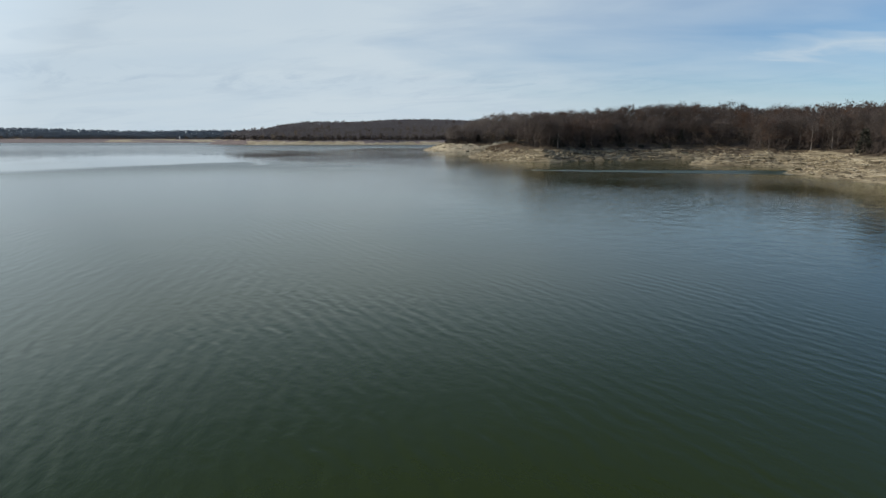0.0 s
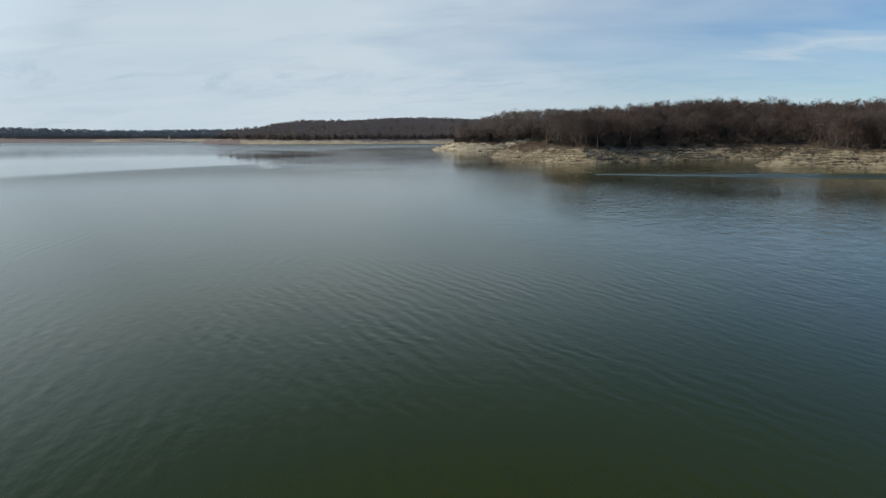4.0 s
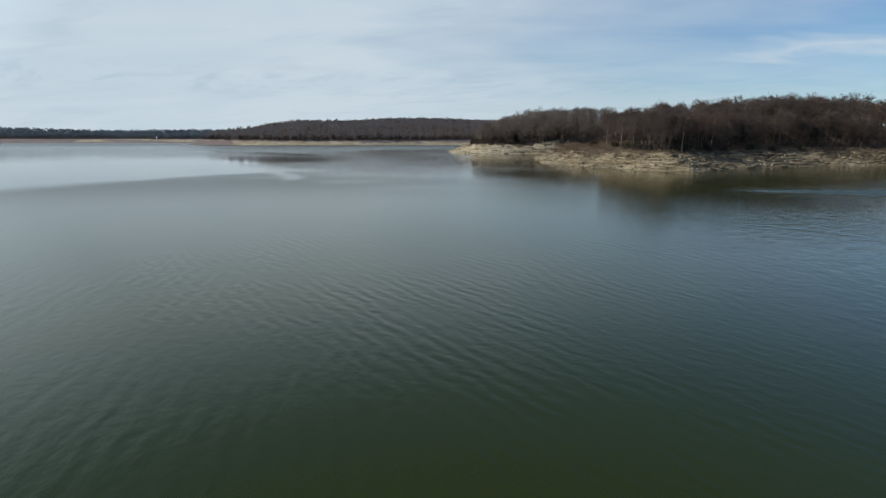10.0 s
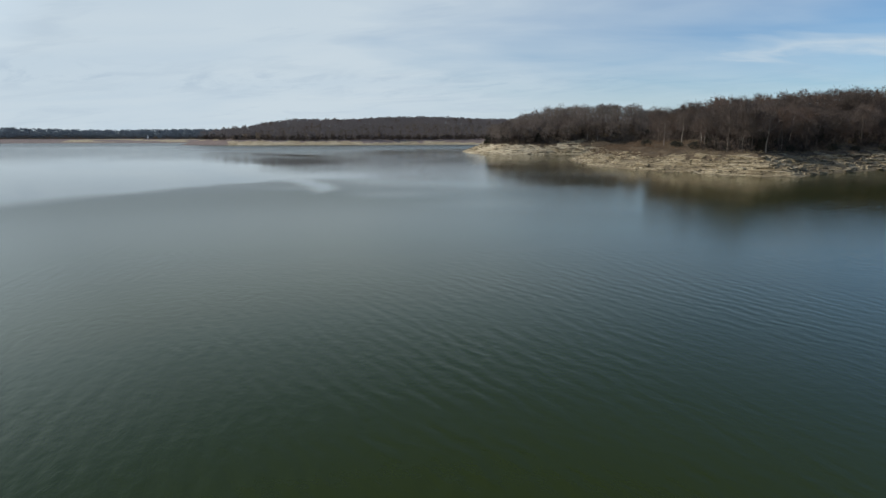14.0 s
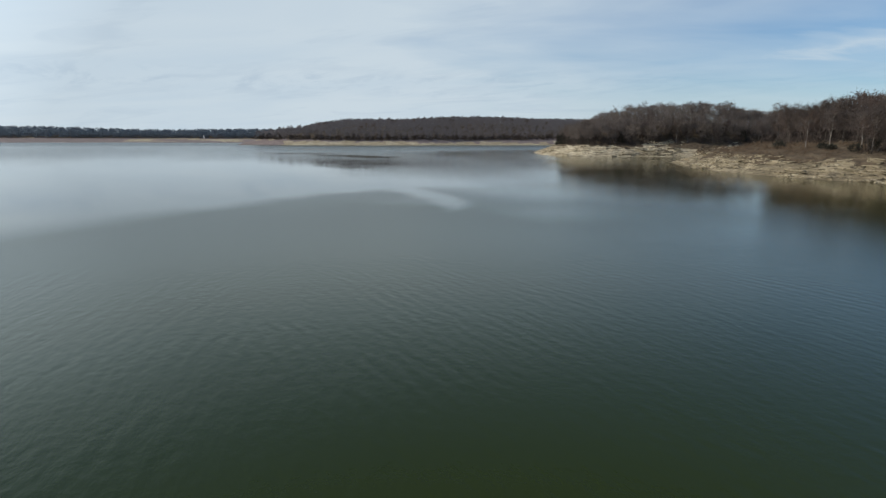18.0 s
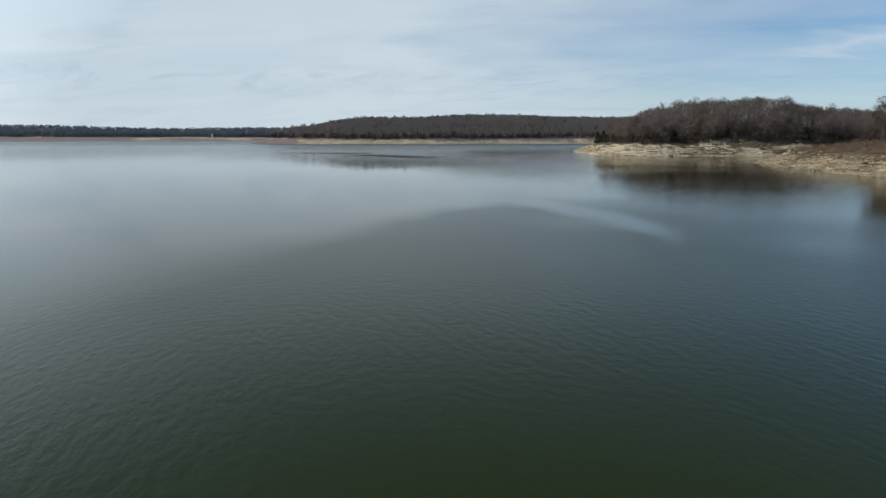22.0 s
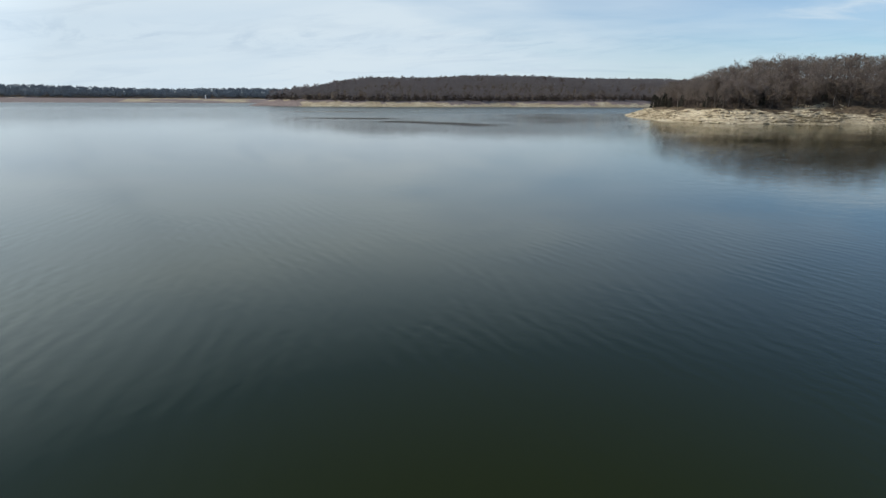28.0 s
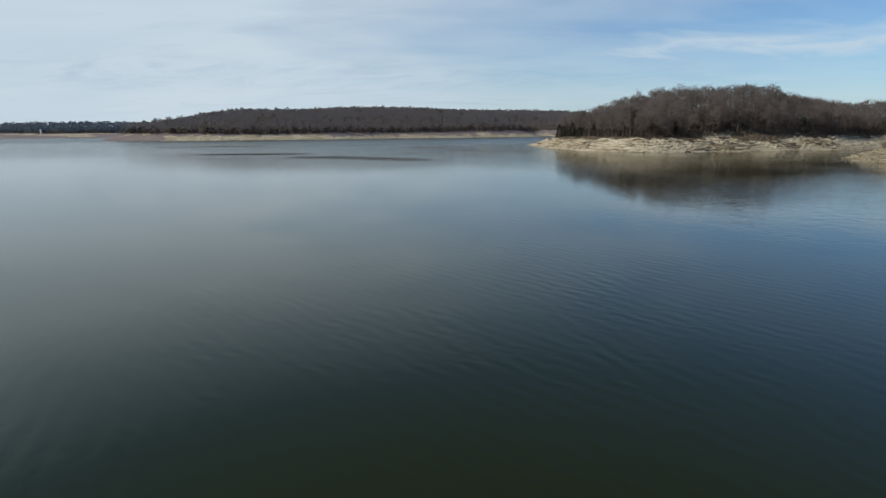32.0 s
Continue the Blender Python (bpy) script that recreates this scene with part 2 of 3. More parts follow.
def make_water():
    m, t, p, where = material("lake_water", 0.04, 0.5)
    p.inputs["IOR"].default_value = 1.345
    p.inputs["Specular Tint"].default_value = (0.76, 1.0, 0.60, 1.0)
    murk = fbm(t, where, 0.012, 3.0, 0.5)
    # Silt makes the southern arm greener than the open lake.
    south = node(t, "ShaderNodeMapRange", Value=node(t, "ShaderNodeSeparateXYZ", Vector=where).outputs[1], From_Min=260.0, From_Max=170.0).outputs[0]
    silt = math_node(t, "ADD", south, math_node(t, "MULTIPLY", math_node(t, "SUBTRACT", murk, 0.5), 0.5), True)
    c = mix_colour(t, silt, (0.0138, 0.0166, 0.0005), (0.0232, 0.0318, 0.0012))
    t.links.new(c, p.inputs["Base Color"])

    def train(turn, scale):
        """A train of short-crested ripples whose crests run along one bearing."""
        m = node(t, "ShaderNodeMapping", Vector=where)
        m.inputs["Rotation"].default_value = (0, 0, radians(-turn))
        w = node(t, "ShaderNodeTexWave", Vector=m.outputs[0], Scale=scale, Distortion=4.5, Detail=2.0, Detail_Scale=1.5, Detail_Roughness=0.5)
        w.wave_type, w.bands_direction = "BANDS", "Y"
        blotch = ramp(t, fbm(t, where, 0.16, 3.0, 0.6, (0.5, 1, 1), turn), [(0.36, 0.04), (0.60, 0.36)])
        rough = fbm(t, where, 1.25, 1.5, 0.45, (0.36, 1, 1), turn, 0.25)
        return math_node(t, "ADD", math_node(t, "MULTIPLY", w.outputs[1], blotch), math_node(t, "MULTIPLY", rough, 0.35))

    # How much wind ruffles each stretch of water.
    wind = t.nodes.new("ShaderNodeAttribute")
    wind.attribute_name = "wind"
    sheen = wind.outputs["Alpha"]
    wind = node(t, "ShaderNodeSeparateColor", Color=wind.outputs["Color"])
    long_a, long_b = train(74, 0.27), train(96, 0.32)
    where_a = ramp(t, fbm(t, where, 0.035, 3.0, 0.6), [(0.38, 0.1), (0.60, 1.0)])
    where_b = ramp(t, fbm(t, where, 0.04, 2.0, 0.5, (1, 1, 1), 40), [(0.36, 0.15), (0.60, 1.0)])
    fine = fbm(t, where, 2.6, 3.0, 0.55, (0.55, 1, 1), 85)
    h = math_node(t, "ADD", math_node(t, "MULTIPLY", long_a, where_a), math_node(t, "MULTIPLY", long_b, where_b))
    h = math_node(t, "MULTIPLY", h, wind.outputs[0])
    h = math_node(t, "ADD", h, math_node(t, "MULTIPLY", math_node(t, "MULTIPLY", fine, 0.24), wind.outputs[1]))
    chop = fbm(t, where, 0.5, 4.0, 0.62, (0.8, 1, 1), 30, 0.3)
    h = math_node(t, "ADD", h, math_node(t, "MULTIPLY", math_node(t, "MULTIPLY", chop, 1.9), wind.outputs[2]))
    bump(t, p, h, 0.05, 1.0)
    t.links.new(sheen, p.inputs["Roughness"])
    return m


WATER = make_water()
WHITE, _t, _p, _w = material("white_paint", 0.6, 0.3)
_p.inputs["Base Color"].default_value = (0.8, 0.8, 0.78, 1)

# ---------------------------------------------------------------- the shape of the land
# Outlines of the land at water level, walked with the land inside.
MAIN = [(268, 585), (258, 573), (237, 547), (217, 511), (206, 485), (202, 464), (207, 449), (219, 438), (238, 433), (258, 424), (277, 416),
        (303, 408), (335, 404), (380, 400), (345, 394), (285, 384), (235, 374), (203, 368), (192, 360), (176, 335), (159, 311), (151, 294), (147, 280),
        (144, 268), (142, 257), (144, 247), (147, 236), (149, 227), (154, 220), (166, 223), (180, 226), (195, 228), (212, 230), (232, 230),
        (247, 229), (262, 225), (285, 218), (262, 208), (225, 196), (199, 184), (191, 176), (188, 166), (195, 159), (203, 153), (212, 144),
        (208, 136), (184, 128), (168, 119), (160, 103), (152, 89), (150, 74), (160, 40), (190, -60), (230, -300), (300, -4000),
        (5000, -4000), (5000, 1500), (1400, 900), (800, 720), (500, 650), (330, 622)]
POINT = [(62, 1075), (70, 1050), (105, 1010), (150, 985), (225, 965), (300, 950), (385, 965), (470, 955), (560, 940), (640, 945), (690, 985),
         (760, 930), (900, 900), (1500, 960), (5000, 1500), (5000, 4900), (400, 4900), (300, 1900), (180, 1500), (95, 1180)]
FAR = [(-5000, 1900), (-1500, 1600), (-800, 1470), (-520, 1500), (-300, 1440), (-120, 1490), (60, 1450), (300, 1500), (5000, 1900), (5000, 4900), (-5000, 4900)]


def inland(px, py, outline):
    """Metres inland from the shore, negative over water."""
    best = np.full(px.shape, 1e9)
    inside = np.zeros(px.shape, bool)
    for (ax, ay), (bx, by) in zip(outline, outline[1:] + outline[:1]):
        dx, dy = bx - ax, by - ay
        s = np.clip(((px - ax) * dx + (py - ay) * dy) / (dx * dx + dy * dy), 0, 1)
        best = np.minimum(best, np.hypot(px - ax - s * dx, py - ay - s * dy))
        cross = (ay > py) != (by > py)
        inside ^= cross & (px < ax + (py - ay) * dx / (dy if dy else 1e-9))
    return np.where(inside, best, -best)


rng = np.random.default_rng(7)


def lattice(size):
    return rng.random((size, size))


GRAIN = [lattice(256) for _ in range(4)]


def wobble(px, py, cell, k=0):
    """Smooth value noise, -1 to 1, with the given cell in metres."""
    g, n = GRAIN[k], 256
    u, v = px / cell + 500.3, py / cell + 700.7
    i, j = np.floor(u).astype(int), np.floor(v).astype(int)
    a, c = u - i, v - j
    a, c = a * a * (3 - 2 * a), c * c * (3 - 2 * c)
    i0, i1, j0, j1 = i % n, (i + 1) % n, j % n, (j + 1) % n
    top = g[i0, j0] * (1 - a) + g[i1, j0] * a
    low = g[i0, j1] * (1 - a) + g[i1, j1] * a
    return (top * (1 - c) + low * c) * 2 - 1


def land(px, py):
    """Height of the ground, and metres inland, at arrays of places."""
    near = inland(px, py, MAIN)
    pen = inland(px, py, POINT)
    far = inland(px, py, FAR)
    rough = wobble(px, py, 9, 0) * 1.6 + wobble(px, py, 4, 1) * 0.9
    d = near + rough * np.clip(near / 6 + 0.6, 0, 1)
    z = np.interp(d, [-60, -8, 0, 3, 8, 14, 20, 28, 60, 100, 180, 600], [-6, -1.6, 0, 1.0, 2.6, 4.6, 6.0, 6.8, 12.0, 16.5, 19, 26])
    swell = 11.5 * np.exp(-(((px - 308) / 42) ** 2 + ((py - 457) / 36) ** 2)) + 6.0 * np.exp(-(((px - 282) / 26) ** 2 + ((py - 508) / 28) ** 2))
    swell += 6.5 * np.exp(-(((px - 285) / 60) ** 2 + ((py - 266) / 34) ** 2)) + 4.0 * np.exp(-(((px - 372) / 48) ** 2 + ((py - 455) / 28) ** 2))
    z = z + swell * np.clip((d - 16) / 25, 0, 1)
    # Ledges: the bank climbs in uneven steps of rock.
    rise = 1.05 + 0.25 * wobble(px, py, 30, 2)
    q = z / rise + 0.35 * wobble(px, py, 14, 3)
    stepped = (np.floor(q) + np.clip((q - np.floor(q)) * 2.6 - 1.2, 0, 1) - 0.35 * wobble(px, py, 14, 3)) * rise
    on_bank = np.clip((z - 0.4) / 0.8, 0, 1) * np.clip((7.5 - z) / 1.5, 0, 1)
    z = z * (1 - 0.9 * on_bank) + stepped * 0.9 * on_bank + on_bank * 0.3 * wobble(px, py, 2.6, 1)
    z = z + np.clip((d - 20) / 40, 0, 1) * (1.8 * wobble(px, py, 45, 2) + 0.5 * wobble(px, py, 12, 3))
    zp = np.interp(pen, [-60, 0, 6, 26, 60, 160, 300, 900], [-6, 0, 1.6, 7.0, 12, 29, 37, 40]) + np.clip(pen / 120, 0, 1) * (4 * wobble(px, py, 130, 1) + np.clip((px - 420) / 150, 0, 1) * 6)
    zf = np.interp(far, [-60, 0, 8, 120, 330, 440, 900], [-6, 0, 0.8, 3.2, 7.5, 20.5, 24]) + np.clip((far - 330) / 150, 0, 1) * 4 * wobble(px, py, 260, 2)
    return np.maximum(np.maximum(z, zp), zf), np.maximum(np.maximum(d, pen), far), near, pen, far


def spaced(*pieces):
    out = []
    for a, c, step in pieces:
        out += list(np.arange(a, c, step))
    return np.array(out + [pieces[-1][1]])


def mesh_from(name, verts, faces, mats, index=None, smooth=False):
    me = bpy.data.meshes.new(name)
    verts, faces = np.asarray(verts, np.float32), np.asarray(faces, np.int32)
    n, k = faces.shape
    me.vertices.add(len(verts))
    me.vertices.foreach_set("co", verts.ravel())
    me.loops.add(n * k)
    me.loops.foreach_set("vertex_index", faces.ravel())
    me.polygons.add(n)
    me.polygons.foreach_set("loop_start", np.arange(0, n * k, k, dtype=np.int32))
    for m in mats:
        me.materials.append(m)
    if index is not None:
        me.polygons.foreach_set("material_index", np.asarray(index, np.int32))
    me.polygons.foreach_set("use_smooth", np.full(n, smooth))
    me.update(calc_edges=True)
    return me


def build_ground():
    xs = spaced((-5000, -1000, 200), (-1000, 40, 25), (40, 130, 8), (130, 285, 1.25), (285, 420, 4), (420, 1000, 12), (1000, 5000, 200))
    ys = spaced((-4000, -200, 150), (-200, 60, 10), (60, 600, 1.25), (600, 880, 14), (880, 1100, 6), (1100, 1420, 20), (1420, 1540, 6), (1540, 2000, 20), (2000, 4900, 100))
    gx, gy = np.meshgrid(xs, ys, indexing="ij")
    z, d, _, _, _ = land(gx, gy)
    nx, ny = gx.shape
    verts = np.stack([gx, gy, z], -1).reshape(-1, 3)
    idx = np.arange(nx * ny).reshape(nx, ny)
    faces = np.stack([idx[:-1, :-1], idx[1:, :-1], idx[1:, 1:], idx[:-1, 1:]], -1).reshape(-1, 4)
    mid = (d + 7 * wobble(gx, gy, 13, 0) + 5 * wobble(gx, gy, 4, 1))[:-1, :-1].ravel()
    cy = gy[:-1, :-1].ravel()
    # In the cove the dark litter starts lower, standing in for bank shade.
    soil = np.where(gy > 850, 27, np.where((gy > 262) & (gy < 395), 11, np.where((gx > 188) & (gy > 212) & (gy < 262), 12, 16)))[:-1, :-1].ravel()
    index = np.where(cy > 1250, np.where(mid > 322, 1, 2), np.where(mid > soil, 1, np.where(cy > 398, 3, 0)))
    # Reddish mud off the tip of the far point, pale gravel patches on the opposite flat.
    cx = gx[:-1, :-1].ravel()
    index = np.where((cy > 1000) & (cy < 1250) & (cx < 115) & (mid < 22), 2, index)
    index = np.where((cy > 850) & (cy < 1250) & (cx > 115) & (mid > np.where(cx > 300, 9, 17)) & (mid < 30), 2, index)
    index = np.where((cy > 1250) & (mid > 40) & (mid < 315) & (wobble(cx, cy * 0.3, 48, 1) > 0.18), 3, index)
    me = mesh_from("ground", verts, faces, [ROCK, LITTER, MUD, LIME], index, False)
    return tagged(new("ground", me), "tan rocky lake bank rising to brown leaf-covered hills", "ground", kind="structure")


build_ground()

def strip(px, py, line):
    """Metres from a broken line."""
    best = np.full(px.shape, 1e9)
    for (ax, ay), (bx, by) in zip(line, line[1:]):
        dx, dy = bx - ax, by - ay
        s = np.clip(((px - ax) * dx + (py - ay) * dy) / (dx * dx + dy * dy), 0, 1)
        best = np.minimum(best, np.hypot(px - ax - s * dx, py - ay - s * dy))
    return best


def build_water():
    """The lake, with how ruffled it is kept at its vertices: long waves, fine ripples, chop, and the blur of the smallest ripples."""
    xs = spaced((-5000, -600, 200), (-600, -60, 20), (-60, 10, 3), (10, 64, 1.2), (64, 300, 3), (300, 1000, 20), (1000, 5000, 200))
    ys = spaced((-4000, -60, 100), (-60, 222, 3), (222, 282, 1.5), (282, 720, 3), (720, 1500, 12), (1500, 4900, 200))
    gx, gy = np.meshgrid(xs, ys, indexing="ij")
    shore = np.maximum(inland(gx, gy, MAIN), inland(gx, gy, POINT))
    shelter = np.clip((np.maximum(inland(gx, gy, MAIN), inland(gx, gy, POINT) - 75) + 112 + 14 * wobble(gx, gy, 40, 1) + 9 * wobble(gx, gy, 11, 2)) / 50, 0, 1)
    # The edge of the breeze: ruffled on the near side, glassy beyond, with a glassy tongue curling back.
    edge = np.interp(gx, [-300, -40, -22, -8, 5, 15, 27, 40, 52, 70, 92, 200], [100, 215, 236, 246, 255, 262, 270, 274, 268, 262, 257, 250]) + 3 * wobble(gx, gy, 17, 0)
    beyond = np.clip((gy - edge + 1.5 * wobble(gx, gy, 5, 3)) / np.interp(gx, [-60, -10, 20], [34, 20, 9]) + 0.5, 0, 1)
    bend = np.interp(gy, [230, 236, 245, 255, 265, 280], [29, 32.5, 34.5, 35, 35, 36])
    tongue = np.clip(1.25 - np.abs(gx - bend + 0.9 * wobble(gx, gy, 6, 1) + 0.5 * wobble(gx, gy, 2, 2)) / np.interp(gy, [229, 236, 262, 276], [0.8, 3.0, 3.8, 5.5]), 0, 1) * np.clip((gy - 228) / 12, 0, 1) * (gy < 280)
    glassy = np.maximum(beyond, 0.75 * tongue)
    breeze = np.interp(gy, [255, 285, 330], [0, 0.55, 0.9]) * np.clip(1 - np.hypot((gx - 20) / 90, (gy - 300) / 45), 0, 1)
    # Smooth lanes between the ruffled stretches mirror the far hill.
    lanes = [[(60, 709), (120, 695)], [(41, 561), (60, 552), (77, 541)], [(72, 500), (84, 478), (90, 460)]]
    calm = np.min([strip(gx, gy + 3 * wobble(gx, gy, 21, 0), lane) for lane in lanes], axis=0) / 9
    lane = np.clip(1.7 - calm, 0, 1) * (0.75 + 0.35 * wobble(gx, gy, 14, 2))
    bands = np.clip(1 - np.abs(wobble(gx, gy * 2.6, 150, 3) + 0.3 * wobble(gx, gy * 2.0, 37, 2)) / 0.10, 0, 1) * np.clip((gy - 380) / 60, 0, 1)
    fine = (1 - glassy) * (0.95 + 1.15 * np.exp(-((gy - 236) / 44) ** 2)) + glassy * (0.06 + 0.12 * breeze)
    fine = fine * np.interp(gy, [330, 420, 620, 1000], [1, 3.5, 8, 12])
    fine = np.maximum(fine, np.interp(gy, [330, 430, 600, 900], [0, 0.5, 1.5, 2.4]))
    fine = fine * (1 - np.interp(gy, [0, 400, 401, 560, 640], [0.85, 0.85, 0.80, 0.80, 0.2]) * shelter) * (1 - 0.5 * bands)
    fine = np.where((gx < 60) & (gy > 380), np.minimum(fine, np.interp(gx, [-20, 60], [0.4, 1.6])), fine)
    fine = np.maximum(fine, 0.25 * shelter)
    ripple_band = np.clip(1.5 - 0.75 * np.abs(gy - 160 + 0.65 * (gx - 112) + 3 * wobble(gx, gy, 12, 0)) / (3.6 + 0.13 * np.clip(gx - 112, 0, 80)), 0, 1) * np.clip((gx - 100) / 10, 0, 1) * (gx < 190)
    fine = np.maximum(fine, 2.0 * ripple_band)
    waves = np.where(gy < 300, 1 - 0.65 * np.exp(-((gy - 232) / 26) ** 2), 1.0) * (1 - 0.95 * shelter) * np.interp(gy, [-50, 130, 170, 245, 275, 330, 480], [0.52, 0.52, 0.38, 0.36, 0.40, 0.31, 0.12])
    waves = waves * (1 + 0.75 * np.clip((22 - gx) / 14, 0, 1) * np.clip((175 - gy) / 40, 0, 1)) * (1 - 0.5 * np.clip((shore + 150) / 60, 0, 1)) * (0.75 + 0.3 * wobble(gx, gy, 28, 0))
    chop = np.clip((shore + 125) / 40, 0, 1) * np.clip((-22 - shore) / 95, 0.9, 1) * (0.75 + 0.5 * wobble(gx, gy, 25, 3)) * (1 - ripple_band) * np.interp(gy, [500, 900], [1, 0.3]) * np.interp(gy, [150, 190, 230, 400, 401], [1.5, 1.1, 0.8, 0.8, 1.1]) + 0.03
    chop = chop + np.interp(gy, [540, 660, 950], [0, 1.3, 1.3])
    # Off the northern headland a breath of wind breaks the mirror beyond its sheltered strip.
    ruffle = (1 - shelter) * np.clip((shore + 175) / 40, 0, 1) * np.clip((gx - 70) / 45, 0, 1) * np.clip((gy - 285) / 40, 0, 1) * (gy < 640)
    fine = np.maximum(fine, 0.5 * ruffle)
    chop = chop + 0.6 * ruffle
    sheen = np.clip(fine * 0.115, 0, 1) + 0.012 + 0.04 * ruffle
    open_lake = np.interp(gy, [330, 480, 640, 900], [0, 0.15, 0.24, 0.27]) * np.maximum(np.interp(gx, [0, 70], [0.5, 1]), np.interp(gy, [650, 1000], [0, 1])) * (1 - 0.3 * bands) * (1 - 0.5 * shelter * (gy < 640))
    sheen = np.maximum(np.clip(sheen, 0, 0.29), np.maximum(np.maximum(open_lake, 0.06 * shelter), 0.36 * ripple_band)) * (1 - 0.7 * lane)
    fine, chop = fine * (1 - 0.7 * lane), chop * (1 - 0.75 * lane)
    nx, ny = gx.shape
    idx = np.arange(nx * ny).reshape(nx, ny)
    faces = np.stack([idx[:-1, :-1], idx[1:, :-1], idx[1:, 1:], idx[:-1, 1:]], -1).reshape(-1, 4)
    me = mesh_from("water", np.stack([gx, gy, 0 * gx], -1).reshape(-1, 3), faces, [WATER], None, True)
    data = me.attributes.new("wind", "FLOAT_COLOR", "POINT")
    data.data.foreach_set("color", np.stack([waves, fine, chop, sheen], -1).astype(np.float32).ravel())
    return tagged(new("water", me), "calm dark green lake water with fine wind ripples", "lake", kind="structure")


build_water()


# ---------------------------------------------------------------- trees
def tube(p0, p1, r0, r1, sides):
    """A tapered stick between two points: vertices and triangles."""
    p0, p1 = np.array(p0, float), np.array(p1, float)
    axis = (p1 - p0) / (np.linalg.norm(p1 - p0) + 1e-9)
    side = np.cross(axis, (0.31, 0.87, 0.39))
    side /= np.linalg.norm(side)
    other = np.cross(axis, side)
    ang = np.arange(sides) * 2 * np.pi / sides
    ring = np.cos(ang)[:, None] * side + np.sin(ang)[:, None] * other
    v = np.concatenate([p0 + ring * r0, p1 + ring * r1])
    k = np.arange(sides)
    n = (k + 1) % sides
    f = np.concatenate([np.stack([k, n, n + sides], -1), np.stack([k, n + sides, k + sides], -1)])
    return v, f


class Pile:
    """Gathers triangles."""

    def __init__(self):
        self.v, self.f, self.n = [], [], 0

    def add(self, v, f):
        self.v.append(np.asarray(v, float))
        self.f.append(np.asarray(f) + self.n)
        self.n += len(v)

    def arrays(self):
        return np.concatenate(self.v), np.concatenate(self.f)


def slivers(r, starts, ways, lengths, widths):
    """Thin three-cornered twigs."""
    n = len(starts)
    side = np.cross(ways, r.normal(size=(n, 3)))
    side /= np.linalg.norm(side, axis=1)[:, None] + 1e-9
    v = np.stack([starts - side * widths[:, None] / 2, starts + side * widths[:, None] / 2, starts + ways * lengths[:, None]], 1).reshape(-1, 3)
    return v, np.arange(3 * n).reshape(-1, 3)


